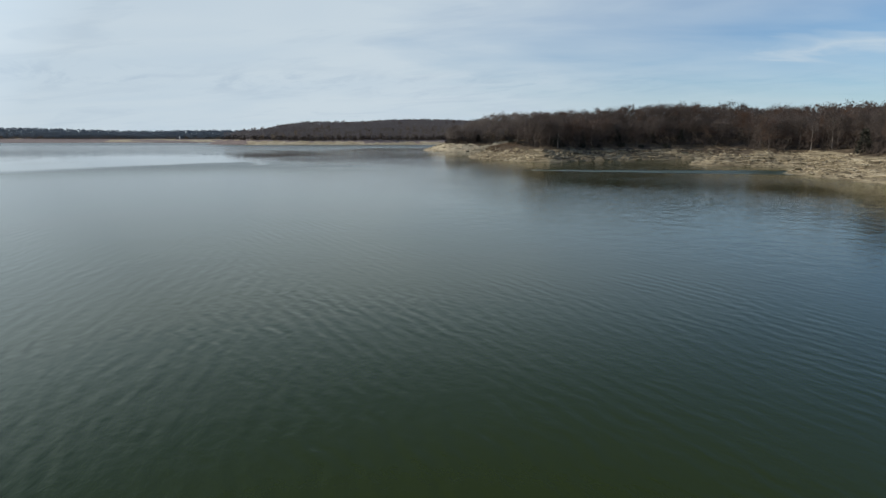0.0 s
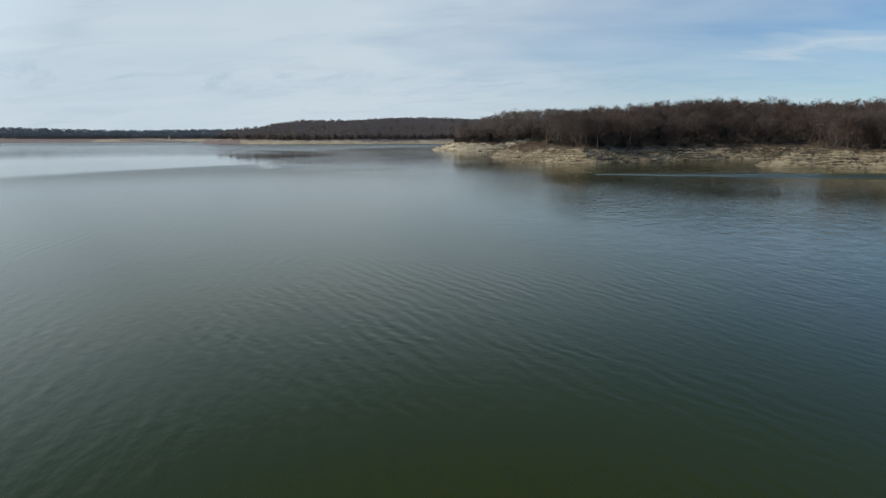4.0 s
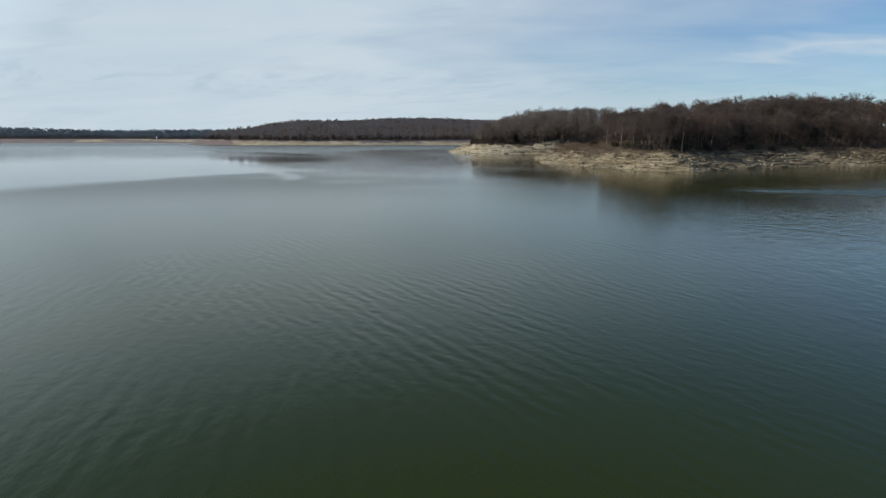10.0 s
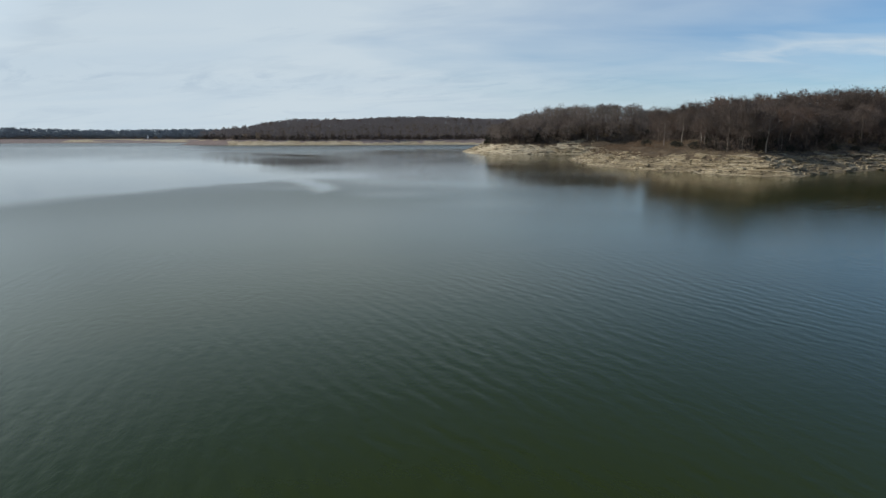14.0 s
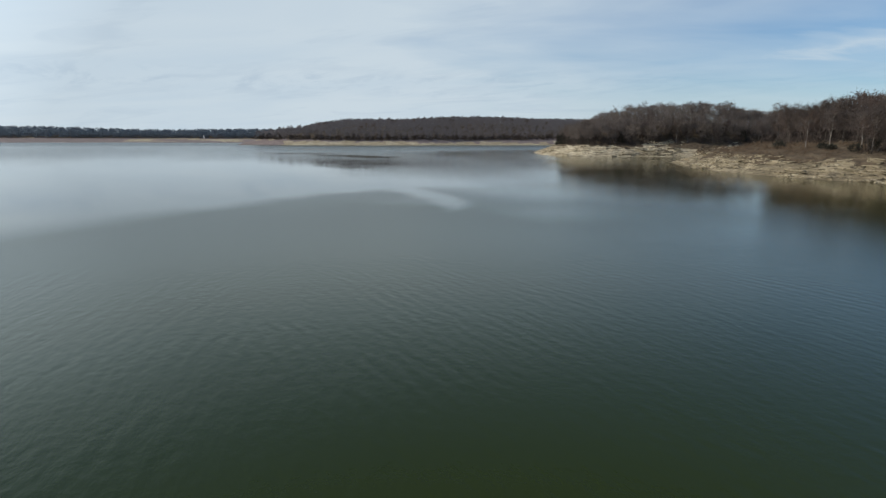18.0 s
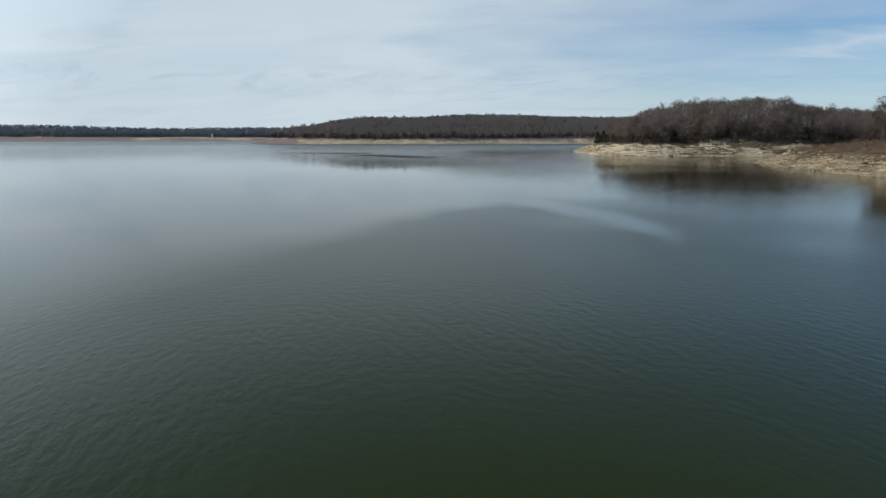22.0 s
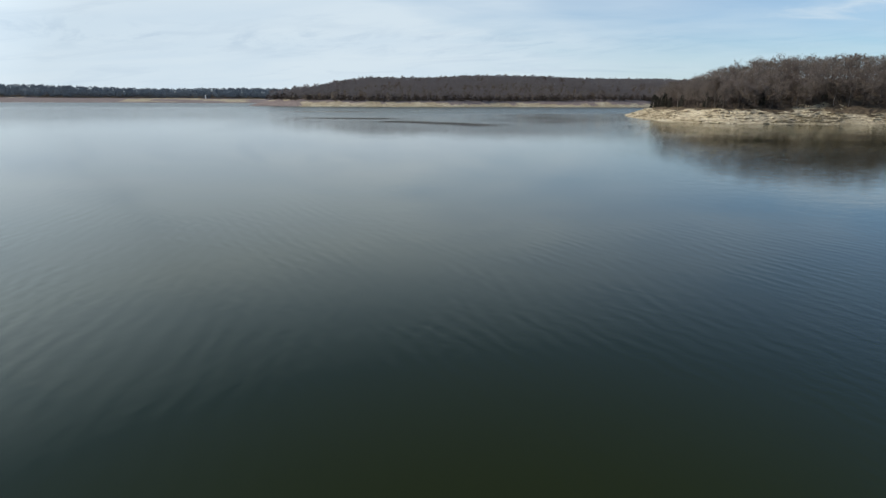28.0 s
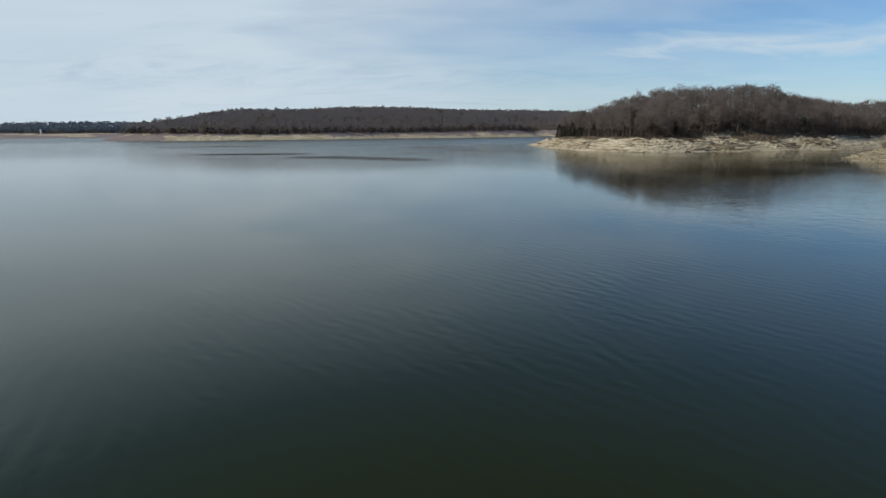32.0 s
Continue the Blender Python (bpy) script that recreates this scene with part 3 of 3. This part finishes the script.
def bare_tree(seed, tall, spread, limbs, twigs, twig_width, sides=6, forks=3, twig_long=1.0, low=0.0):
    """A leafless tree: trunk, and crown of limbs with twigs; arrays for both."""
    r = np.random.default_rng(seed)
    trunk, limb_list, crown = Pile(), [], Pile()
    lean = r.normal(0, 0.035, 2)
    fork = tall * r.uniform(0.38, 0.5)
    girth = 0.0135 * tall * r.uniform(0.85, 1.2)
    pts = [np.array([0, 0, -0.6])]
    for k in range(1, 5):
        h = tall * 0.8 * k / 4
        pts.append(np.array([lean[0] * h + r.normal(0, 0.12), lean[1] * h + r.normal(0, 0.12), h]))
    radii = [girth * 1.25, girth * 0.9, girth * 0.72, girth * 0.5, girth * 0.22]
    for k in range(4):
        trunk.add(*tube(pts[k], pts[k + 1], radii[k], radii[k + 1], sides))
    tips = []
    core = np.array([lean[0] * tall * 0.57, lean[1] * tall * 0.57, tall * (0.585 - low / 2)])
    shape = np.array([spread, spread, tall * (0.405 + low / 2)])

    def within(point):
        """Keeps a branch end inside the domed crown."""
        far = np.linalg.norm((point - core) / shape)
        return point if far < 0.78 else core + (point - core) / far * 0.78

    for k in range(limbs):
        limb = Pile()
        limb_list.append(limb)
        h = fork + (tall * 0.8 - fork) * (k + r.random()) / limbs
        s = h / (tall * 0.8) * 4
        i = min(int(s), 3)
        base = pts[i] + (pts[i + 1] - pts[i]) * (s - i)
        a = k * 2.4 + r.normal(0, 0.4)
        rise = r.uniform(0.45, 1.1)
        way = np.array([np.cos(a), np.sin(a), rise])
        way /= np.linalg.norm(way)
        reach = spread * r.uniform(0.65, 1.05) * (1.15 - 0.55 * (h - fork) / (tall * 0.8 - fork + 1e-9))
        mid = base + way * reach * 0.55
        end = mid + (way + np.array([0, 0, 0.35]) + r.normal(0, 0.18, 3)) * reach * 0.5
        mid, end = within(mid), within(end)
        limb.add(*tube(base, mid, girth * 0.34, girth * 0.22, 4))
        limb.add(*tube(mid, end, girth * 0.22, girth * 0.07, 3))
        for q in range(forks):
            at = base + (mid - base) * r.uniform(0.4, 1) if q % 2 else mid + (end - mid) * r.uniform(0.1, 0.8)
            out = way + r.normal(0, 0.55, 3) + np.array([0, 0, 0.3])
            out /= np.linalg.norm(out)
            to = within(at + out * reach * r.uniform(0.35, 0.6))
            limb.add(*tube(at, to, girth * 0.13, girth * 0.04, 3))
            tips.append((at, to))
        tips.append((mid, end))
    tips.append((pts[3], pts[4] + np.array([0, 0, tall * 0.04])))
    # A quarter of the twigs follow the limbs or fill the crown; the others fan out of rounded tufts on its dome.
    pick = r.integers(0, len(tips), twigs)
    a, c = np.array([tips[k][0] for k in pick]), np.array([tips[k][1] for k in pick])
    at = a + (c - a) * r.uniform(0.1, 1.0, twigs)[:, None]
    ball = r.normal(size=(twigs, 3))
    ball /= np.linalg.norm(ball, axis=1)[:, None]
    fill = core + ball * shape * (r.uniform(0.05, 1, twigs) ** 0.38 * 0.85)[:, None]
    tufts = r.normal(size=(46, 3)) + np.array([0, 0, 0.25])
    tufts /= np.linalg.norm(tufts, axis=1)[:, None]
    outward = tufts / np.linalg.norm(tufts / shape, axis=1)[:, None] / np.linalg.norm(shape)
    tufts = core + tufts * shape * r.uniform(0.45, 0.80, 46)[:, None]
    reach = spread * r.uniform(0.24, 0.36, 46)
    own = r.integers(0, 46, twigs)
    fan = ball + outward[own] * 0.7 + np.array([0, 0, 0.25])
    fan /= np.linalg.norm(fan, axis=1)[:, None]
    root = tufts[own] + ball * (reach[own] * r.uniform(0.0, 0.45, twigs))[:, None]
    kind = (np.arange(twigs) % 8)[:, None]
    at = np.where(kind == 0, at, np.where(kind == 1, fill, root))
    way = np.where(kind < 2, ball + np.array([0, 0, 0.3]), fan + r.normal(0, 0.22, (twigs, 3)))
    way /= np.linalg.norm(way, axis=1)[:, None]
    size = reach[own] * r.uniform(0.45, 1.0, twigs) * twig_long
    crown.add(*slivers(r, at, way, size, twig_width * r.uniform(0.6, 1.4, twigs)))
    return trunk.arrays(), [limb.arrays() for limb in limb_list], crown.arrays()


def part(name, me, parent, label=""):
    ob = new(name, me)
    ob.parent = parent
    return tagged(ob, label) if label else ob


def tri_mesh(name, arrays, mat):
    return mesh_from(name, arrays[0], arrays[1], [mat])


# Where trees stand: a jittered lattice over the wooded land.
def sites(x0, x1, y0, y1, step, seed):
    r = np.random.default_rng(seed)
    gx, gy = np.meshgrid(np.arange(x0, x1, step), np.arange(y0, y1, step), indexing="ij")
    px = (gx + r.uniform(-0.45, 0.45, gx.shape) * step).ravel()
    py = (gy + r.uniform(-0.45, 0.45, gy.shape) * step).ravel()
    return px, py, r


px, py, r = sites(130, 470, 40, 660, 5.9, 3)
pz, pd, near, _, _ = land(px, py)
margin = np.where((py > 262) & (py < 400), 36.0, 21.0) + 3 * wobble(px, py, 16, 2)
wooded = (near > margin) & (near < 92)
px, py, pz, near, margin = px[wooded], py[wooded], pz[wooded], near[wooded], margin[wooded]
front = near - margin
# Single trees: the rows next to the bank.
order = np.argsort(front + 0.03 * np.hypot(px - 20, py - 230))
single, rest = order[:290], order[290:]

KINDS = []
for k, (tall, spread) in enumerate([(15.5, 5.2), (14.2, 5.5), (16.0, 5.0), (13.0, 4.6), (16.5, 5.7), (14.0, 5.0)]):
    t_arr, l_arr, c_arr = bare_tree(20 + k, tall, spread, 9, 2200, 0.075, forks=4, twig_long=1.0)
    KINDS.append((tri_mesh("trunk", t_arr, BARK), [tri_mesh("limb", l, BARK) for l in l_arr], tri_mesh("crown", c_arr, TWIG), tri_mesh("crown", c_arr, ASH)))

for n, k in enumerate(single):
    kind = KINDS[int(r.integers(0, len(KINDS)))]
    tree = new("tree")
    s = r.uniform(0.84, 1.04)
    tree.matrix_world = pose(px[k], py[k], pz[k] - 0.1, 0, 0, r.uniform(0, 360)) @ Matrix.Diagonal((s, s, s * r.uniform(0.92, 1.08), 1))
    part("trunk", kind[0], tree)
    for limb in kind[1]:
        part("limb", limb, tree)
    part("crown", kind[3] if py[k] > 400 else kind[2], tree, "fine leafless twigs")
    tagged(tree, "leafless grey oak tree above the pale limestone bank" if py[k] > 400 else "leafless dark brown oak tree on the wooded bank", "tree", "bare trees along the shore")


def woods(name, label, places, seed, recipes, mats, even=1.0):
    """Many trees that stand too deep in the wood to be told apart, as one mesh."""
    r = np.random.default_rng(seed)
    vs, fs, ms, count = [], [], [], 0
    for x, y, z in places:
        (tv, tf), limbs, (cv, cf) = recipes[int(r.integers(0, len(recipes)))]
        a, s = r.uniform(0, 6.283), 0.97 + even * r.uniform(-0.15, 0.13)
        rot = np.array([[math.cos(a), math.sin(a), 0], [-math.sin(a), math.cos(a), 0], [0, 0, r.uniform(0.9, 1.1)]]) * s
        m = 3 if len(mats) > 3 and y > 400 else 1 if r.random() > 0.06 else 2
        for v, f, mi in ((tv, tf, 0), *((lv, lf, m) for lv, lf in limbs), (cv, cf, m)):
            vs.append(v @ rot + (x, y, z - 0.2))
            fs.append(f + count)
            ms.append(np.full(len(f), mi))
            count += len(v)
    me = mesh_from(name, np.concatenate(vs), np.concatenate(fs), mats, np.concatenate(ms))
    return tagged(new(name, me), label, "forest", kind="stuff")


MIDDLE = [bare_tree(60 + k, tall, spread, 4, 430, 0.17, 3, 1, 1.0, 0.06) for k, (tall, spread) in enumerate([(15.5, 5.0), (14.5, 5.4), (16.2, 5.0), (13.8, 4.8)])]
deep = front[rest] > 34
shallow, behind = rest[~deep], rest[deep]
woods("woods", "dense leafless brown wood covering the hill", np.stack([px[shallow], py[shallow], pz[shallow]], -1), 5, MIDDLE, [TWIG, TWIG, RUST, ASH], 0.7)
BACK = [bare_tree(70 + k, tall, spread, 2, 350, 0.215, 3, 1, 1.0, 0.12) for k, (tall, spread) in enumerate([(15.5, 5.0), (14.5, 5.4), (16.2, 5.0)])]
woods("woods", "deep leafless wood behind the shore trees", np.stack([px[behind], py[behind], pz[behind]], -1), 9, BACK, [TWIG, TWIG, RUST, ASH], 0.6)

DISTANT = [bare_tree(80 + k, tall, spread, 1, 130, 0.82, 3, 1, 1.05, 0.17) for k, (tall, spread) in enumerate([(15, 4.6), (16, 5.0), (13, 4.4)])]
INNER = [bare_tree(100 + k, tall, spread, 1, 200, 0.32, 3, 1, 1.1, 0.17) for k, (tall, spread) in enumerate([(15.5, 5.6), (14.5, 5.8), (16, 5.6)])]
qx, qy, _ = sites(170, 430, 30, 360, 6.5, 14)
qz, _, near, _, _ = land(qx, qy)
ok = (near >= 92) & (near < 170)
woods("woods", "leafless wood deep inside the headland", np.stack([qx[ok], qy[ok], qz[ok]], -1), 10, INNER, [TWIG, TWIG, RUST])
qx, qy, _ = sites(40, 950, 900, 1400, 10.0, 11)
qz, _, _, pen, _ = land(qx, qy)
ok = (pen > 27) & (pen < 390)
woods("woods", "leafless wood on the far point, coloured pale grey for haze", np.stack([qx[ok], qy[ok], qz[ok]], -1), 6, DISTANT, [HAZE_GREY, HAZE_GREY, TWIG], 0.5)

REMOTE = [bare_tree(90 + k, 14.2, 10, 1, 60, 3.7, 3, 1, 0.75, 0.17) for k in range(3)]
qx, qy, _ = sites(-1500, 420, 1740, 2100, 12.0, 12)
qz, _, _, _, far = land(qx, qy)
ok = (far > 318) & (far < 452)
woods("woods", "leafless wood on the opposite shore, coloured blue for haze", np.stack([qx[ok], qy[ok], qz[ok]], -1), 8, REMOTE, [HAZE_BLUE, HAZE_BLUE, HAZE_BLUE], 0.06)


# ---------------------------------------------------------------- undergrowth
def bush(seed, wide, tall, count, width):
    r = np.random.default_rng(seed)
    ball = r.normal(size=(count, 3))
    ball /= np.linalg.norm(ball, axis=1)[:, None]
    at = ball * np.array([wide, wide, tall * 0.5]) * (r.uniform(0.1, 1, count) ** 0.5)[:, None] + (0, 0, tall * 0.42)
    at[:, 2] = np.maximum(at[:, 2], 0.0)
    way = ball * 0.5 + r.normal(0, 0.4, (count, 3)) + np.array([0, 0, 0.9])
    way /= np.linalg.norm(way, axis=1)[:, None]
    return slivers(r, at, way, r.uniform(0.4, 1.0, count) * tall * 0.5, width * r.uniform(0.6, 1.4, count))


def thicket(name, label, places, seed, recipes, mat):
    r = np.random.default_rng(seed)
    vs, fs, count = [], [], 0
    for x, y, z in places:
        v, f = recipes[int(r.integers(0, len(recipes)))]
        s, a = r.uniform(0.6, 1.25), r.uniform(0, 6.283)
        rot = np.array([[math.cos(a), math.sin(a), 0], [-math.sin(a), math.cos(a), 0], [0, 0, r.uniform(0.8, 1.2)]]) * s
        vs.append(v @ rot + (x, y, z - 0.1))
        fs.append(f + count)
        count += len(v)
    me = mesh_from(name, np.concatenate(vs), np.concatenate(fs), [mat])
    return tagged(new(name, me), label, "undergrowth", kind="stuff")


bx, by, r2 = sites(130, 430, 40, 640, 3.4, 21)
bz, bd, near, _, _ = land(bx, by)
edge = np.where((by > 262) & (by < 400), 36.0, 21.0) + 3 * wobble(bx, by, 16, 2)
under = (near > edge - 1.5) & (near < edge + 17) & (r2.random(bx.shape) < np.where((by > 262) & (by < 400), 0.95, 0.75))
thicket("undergrowth", "tangled undergrowth below the trees, coloured dark for shade", np.stack([bx[under], by[under], bz[under]], -1), 31,
        [bush(40 + k, 1.9, 3.6, 60, 0.19) for k in range(4)], DARK_SHADE_BRUSH)
scrub = (near > 10) & (near < edge) & (by > 262) & (by < 400) & (r2.random(bx.shape) < 0.8)
thicket("scrub", "low brown dry scrub on the point", np.stack([bx[scrub], by[scrub], bz[scrub]], -1), 32,
        [bush(50 + k, 1.9, 1.5, 120, 0.07) for k in range(4)], BRUSH)
tuft = (near > 5) & (near < edge) & ~((by > 262) & (by < 400)) & (wobble(bx, by, 15, 1) + r2.normal(0, 0.3, bx.shape) > 0.05 + 0.02 * (15 - near))
thicket("grass", "straw-coloured dry grass tufts on the rocky bank", np.stack([bx[tuft], by[tuft], bz[tuft]], -1), 33,
        [bush(55 + k, 1.5, 0.8, 45, 0.07) for k in range(4)], STRAW)
qx, qy, r4 = sites(60, 700, 930, 1090, 6.0, 23)
qz, _, _, pen, _ = land(qx, qy)
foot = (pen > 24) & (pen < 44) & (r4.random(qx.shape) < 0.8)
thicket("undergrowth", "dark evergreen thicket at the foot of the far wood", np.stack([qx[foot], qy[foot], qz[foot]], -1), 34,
        [bush(65 + k, 3.6, 6.0, 40, 0.9) for k in range(3)], DARK_SHADE_BRUSH)


# ---------------------------------------------------------------- cedars
def cedar(seed, tall, wide, count):
    r = np.random.default_rng(seed)
    h = r.uniform(0.06, 1, count) ** 1.25
    a = r.uniform(0, 6.283, count)
    reach = wide * (1 - h) ** 0.75 * r.uniform(0.45, 1.0, count) + 0.1
    at = np.stack([np.cos(a) * reach, np.sin(a) * reach, h * tall], -1)
    way = np.stack([np.cos(a) * 0.7, np.sin(a) * 0.7, r.uniform(-0.1, 0.9, count)], -1) + r.normal(0, 0.25, (count, 3))
    way /= np.linalg.norm(way, axis=1)[:, None]
    return slivers(r, at, way, r.uniform(0.5, 1.1, count), r.uniform(0.2, 0.45, count))


CEDARS = [(tri_mesh("trunk", tube((0, 0, -0.4), (0, 0, 6.5), 0.16, 0.03, 6), BARK), tri_mesh("crown", cedar(70 + k, 7.5, 1.9, 620), CEDAR)) for k in range(3)]
CEDAR_AT = [(262, 551, 1.0), (259, 545, 0.85), (266, 548, 1.15), (256, 538, 0.9), (252, 531, 1.0), (247, 521, 0.75), (262, 540, 1.2), (240, 505, 0.8),
            (230, 478, 0.9), (226, 466, 0.7), (246, 459, 0.85), (276, 448, 0.7), (318, 430, 1.0), (175, 245, 0.8), (178, 252, 0.95), (171, 262, 0.7),
            (196, 253, 0.9), (222, 256, 1.0), (246, 255, 0.8), (262, 250, 0.9), (186, 108, 0.9), (183, 96, 0.8)]
cx, cy = np.array([c[0] for c in CEDAR_AT], float), np.array([c[1] for c in CEDAR_AT], float)
cz = land(cx, cy)[0]
for k, (x, y, s) in enumerate(CEDAR_AT):
    tree = new("cedar")
    tree.matrix_world = pose(x, y, cz[k] - 0.05, 0, 0, 77 * k) @ Matrix.Diagonal((1.2 * s, 1.2 * s, 1.08 * s, 1))
    part("trunk", CEDARS[k % 3][0], tree)
    part("crown", CEDARS[k % 3][1], tree)
    tagged(tree, "dark green conical cedar among bare trees", "tree", "cedars along the shore")

# ---------------------------------------------------------------- round dark junipers at the edge of the wood
JUNIPERS = [tri_mesh("foliage", bush(90 + k, 1.5, 2.0, 260, 0.22), CEDAR) for k in range(3)]
JUNIPER_AT = [(181.8, 299.3, 1.3), (172.3, 275, 1.0), (170.2, 266.6, 1.2), (167.7, 255, 1.1), (166.9, 251.4, 0.9), (173, 259.6, 0.8),
              (177, 281.1, 0.9), (181.5, 248.9, 1.1), (218.9, 248.5, 1.3), (247.9, 246.3, 1.2), (232, 248, 1.0), (205, 250, 0.9), (192, 247, 1.2)]
cz = land(np.array([c[0] for c in JUNIPER_AT]), np.array([c[1] for c in JUNIPER_AT]))[0]
for k, (x, y, s) in enumerate(JUNIPER_AT):
    shrub = new("shrub")
    shrub.matrix_world = pose(x, y, cz[k] - 0.05, 0, 0, 57 * k) @ Matrix.Diagonal((s, s, s, 1))
    part("stem", CEDARS[k % 3][0], shrub).matrix_local = Matrix.Diagonal((0.8, 0.8, 0.2, 1))
    part("foliage", JUNIPERS[k % 3], shrub)
    tagged(shrub, "low round dark evergreen shrub at the wood's edge", "shrub", "shrubs along the wood's edge")

# ---------------------------------------------------------------- pale sycamores
PALE_KINDS = []
for k in range(2):
    t_arr, l_arr, c_arr = bare_tree(120 + k, 14.5, 4.8, 9, 1900, 0.075, forks=3, twig_long=1.0)
    PALE_KINDS.append((tri_mesh("trunk", t_arr, PALE), [tri_mesh("limb", l, PALE) for l in l_arr], tri_mesh("crown", c_arr, TWIG)))
PALE_AT = [(231, 474, 1.1), (240, 508, 0.95), (262, 452, 0.95), (176, 253, 1.0), (204.2, 255, 1.0), (229.8, 153.1, 0.85), (234.4, 147.8, 0.95), (192.4, 250, 0.8), (176, 268.7, 0.8),
           (179.3, 288, 0.75), (182, 282.2, 0.85), (173.3, 263.8, 0.9), (174.3, 243, 1.0), (242.8, 477.2, 0.9), (243.3, 460.6, 0.95), (259.5, 525.7, 0.8),
           (249.3, 504.2, 0.85), (260, 453, 0.9), (275.4, 442.5, 0.95), (281.1, 438.9, 0.85), (333.5, 431.4, 0.9)]
cx, cy = np.array([c[0] for c in PALE_AT], float), np.array([c[1] for c in PALE_AT], float)
cz = land(cx, cy)[0]
for k, (x, y, s) in enumerate(PALE_AT):
    tree = new("sycamore")
    tree.matrix_world = pose(x, y, cz[k] - 0.1, 0, 0, 131 * k) @ Matrix.Diagonal((s, s, s, 1))
    part("trunk", PALE_KINDS[k % 2][0], tree)
    for limb in PALE_KINDS[k % 2][1]:
        part("limb", limb, tree)
    part("crown", PALE_KINDS[k % 2][2], tree, "fine leafless twigs")
    tagged(tree, "bare pale-barked sycamore at the edge of the wood", "tree", "pale sycamores")


# ---------------------------------------------------------------- white tower on the opposite shore
def build_tower():
    x, y = 36.0, 1770.0
    z = float(land(np.array([x]), np.array([y]))[0][0])
    tower = new("tower")
    tower.matrix_world = pose(x, y, z) @ Matrix.Diagonal((0.6, 0.6, 0.6, 1))
    v1 = tube((0, 0, -1), (0, 0, 11), 2.3, 1.9, 12)
    part("shaft", tri_mesh("shaft", v1, WHITE), tower)
    part("gallery", tri_mesh("gallery", tube((0, 0, 11), (0, 0, 12), 2.6, 2.6, 12), WHITE), tower)
    part("roof", tri_mesh("roof", tube((0, 0, 12), (0, 0, 15), 2.0, 0.1, 12), WHITE), tower)
    tagged(tower, "small white tower on the opposite muddy shore", "tower")


build_tower()


# ---------------------------------------------------------------- ledges of layered rock along the bank
def slab(seed):
    """A weathered slab, undercut below and worn at its upper edge: vertices and triangles."""
    r = np.random.default_rng(seed)
    n = 8
    a = (np.arange(n) + r.uniform(-0.3, 0.3, n)) * 2 * np.pi / n
    ring = np.stack([np.cos(a), np.sin(a)], -1)
    ring = ring / (np.abs(ring) ** 3).sum(1)[:, None] ** (1 / 3) * r.uniform(0.40, 0.54, n)[:, None]
    v = [np.concatenate([ring * k, np.full((n, 1), h) + r.uniform(-0.05, 0.05, (n, 1))], 1) for k, h in ((0.80, -0.5), (1.0, 0.22), (0.92, 0.5))]
    v = np.concatenate(v + [np.array([[0, 0, 0.53]])])
    i = np.arange(n)
    j = (i + 1) % n
    f = [np.stack([i + k, j + k, j + k + n], -1) for k in (0, n)] + [np.stack([i + k, j + k + n, i + k + n], -1) for k in (0, n)]
    f.append(np.stack([i + 2 * n, j + 2 * n, np.full(n, 3 * n)], -1))
    return v, np.concatenate(f)


SLABS = [slab(k) for k in range(10)]
SLAB_MESHES = [tri_mesh("stone", arrays, STONE) for arrays in SLABS]
r3 = np.random.default_rng(44)
sx, sy, _ = sites(140, 320, 70, 590, 1.75, 45)
sz, sd, near, _, _ = land(sx, sy)
ok = (near > 0.6) & (near < 14.5) & (wobble(sx, sy, 11, 2) + r3.normal(0, 0.35, sx.shape) > np.where(sy > 400, 0.15, np.where(sy > 258, 0.12, -0.3)))
sx, sy, sz, near = sx[ok], sy[ok], sz[ok], near[ok]
turn = np.degrees(np.arctan2(-(inland(sx + 1.5, sy, MAIN) - near), inland(sx, sy + 1.5, MAIN) - near))
ground = bpy.data.objects["ground"]
pick = set(np.argsort(np.hypot(sx - 150, sy - 245) + 30 * r3.random(len(sx)))[:295].tolist())
vs, fs, count = [], [], 0
for k in range(len(sx)):
    small = r3.random() < (0.6 if sy[k] > 400 else 0.68)
    size = np.array((r3.uniform(0.6, 2.1), r3.uniform(0.5, 0.95), r3.uniform(0.25, 0.55)) if small else (r3.uniform(2.3, 7.0), r3.uniform(0.9, 1.7), r3.uniform(0.3, 0.65)))
    m = pose(sx[k], sy[k], sz[k] + 0.14 * size[2], r3.normal(0, 2.5), r3.normal(0, 2.5), turn[k] + r3.normal(0, 7 if not small else 20)) @ Matrix.Diagonal((*size.tolist(), 1))
    which = int(r3.integers(0, 10))
    if k in pick:
        stone = new("stone", SLAB_MESHES[which])
        stone.parent = ground
        stone.matrix_world = m
    else:
        m = np.array(m)
        vs.append(SLABS[which][0] @ m[:3, :3].T + m[:3, 3])
        fs.append(SLABS[which][1] + count)
        count += len(vs[-1])
ledges = part("ledges", mesh_from("ledges", np.concatenate(vs), np.concatenate(fs), [STONE]), ground)
tagged(ledges, "broken pale limestone ledges along the bank", kind="stuff")
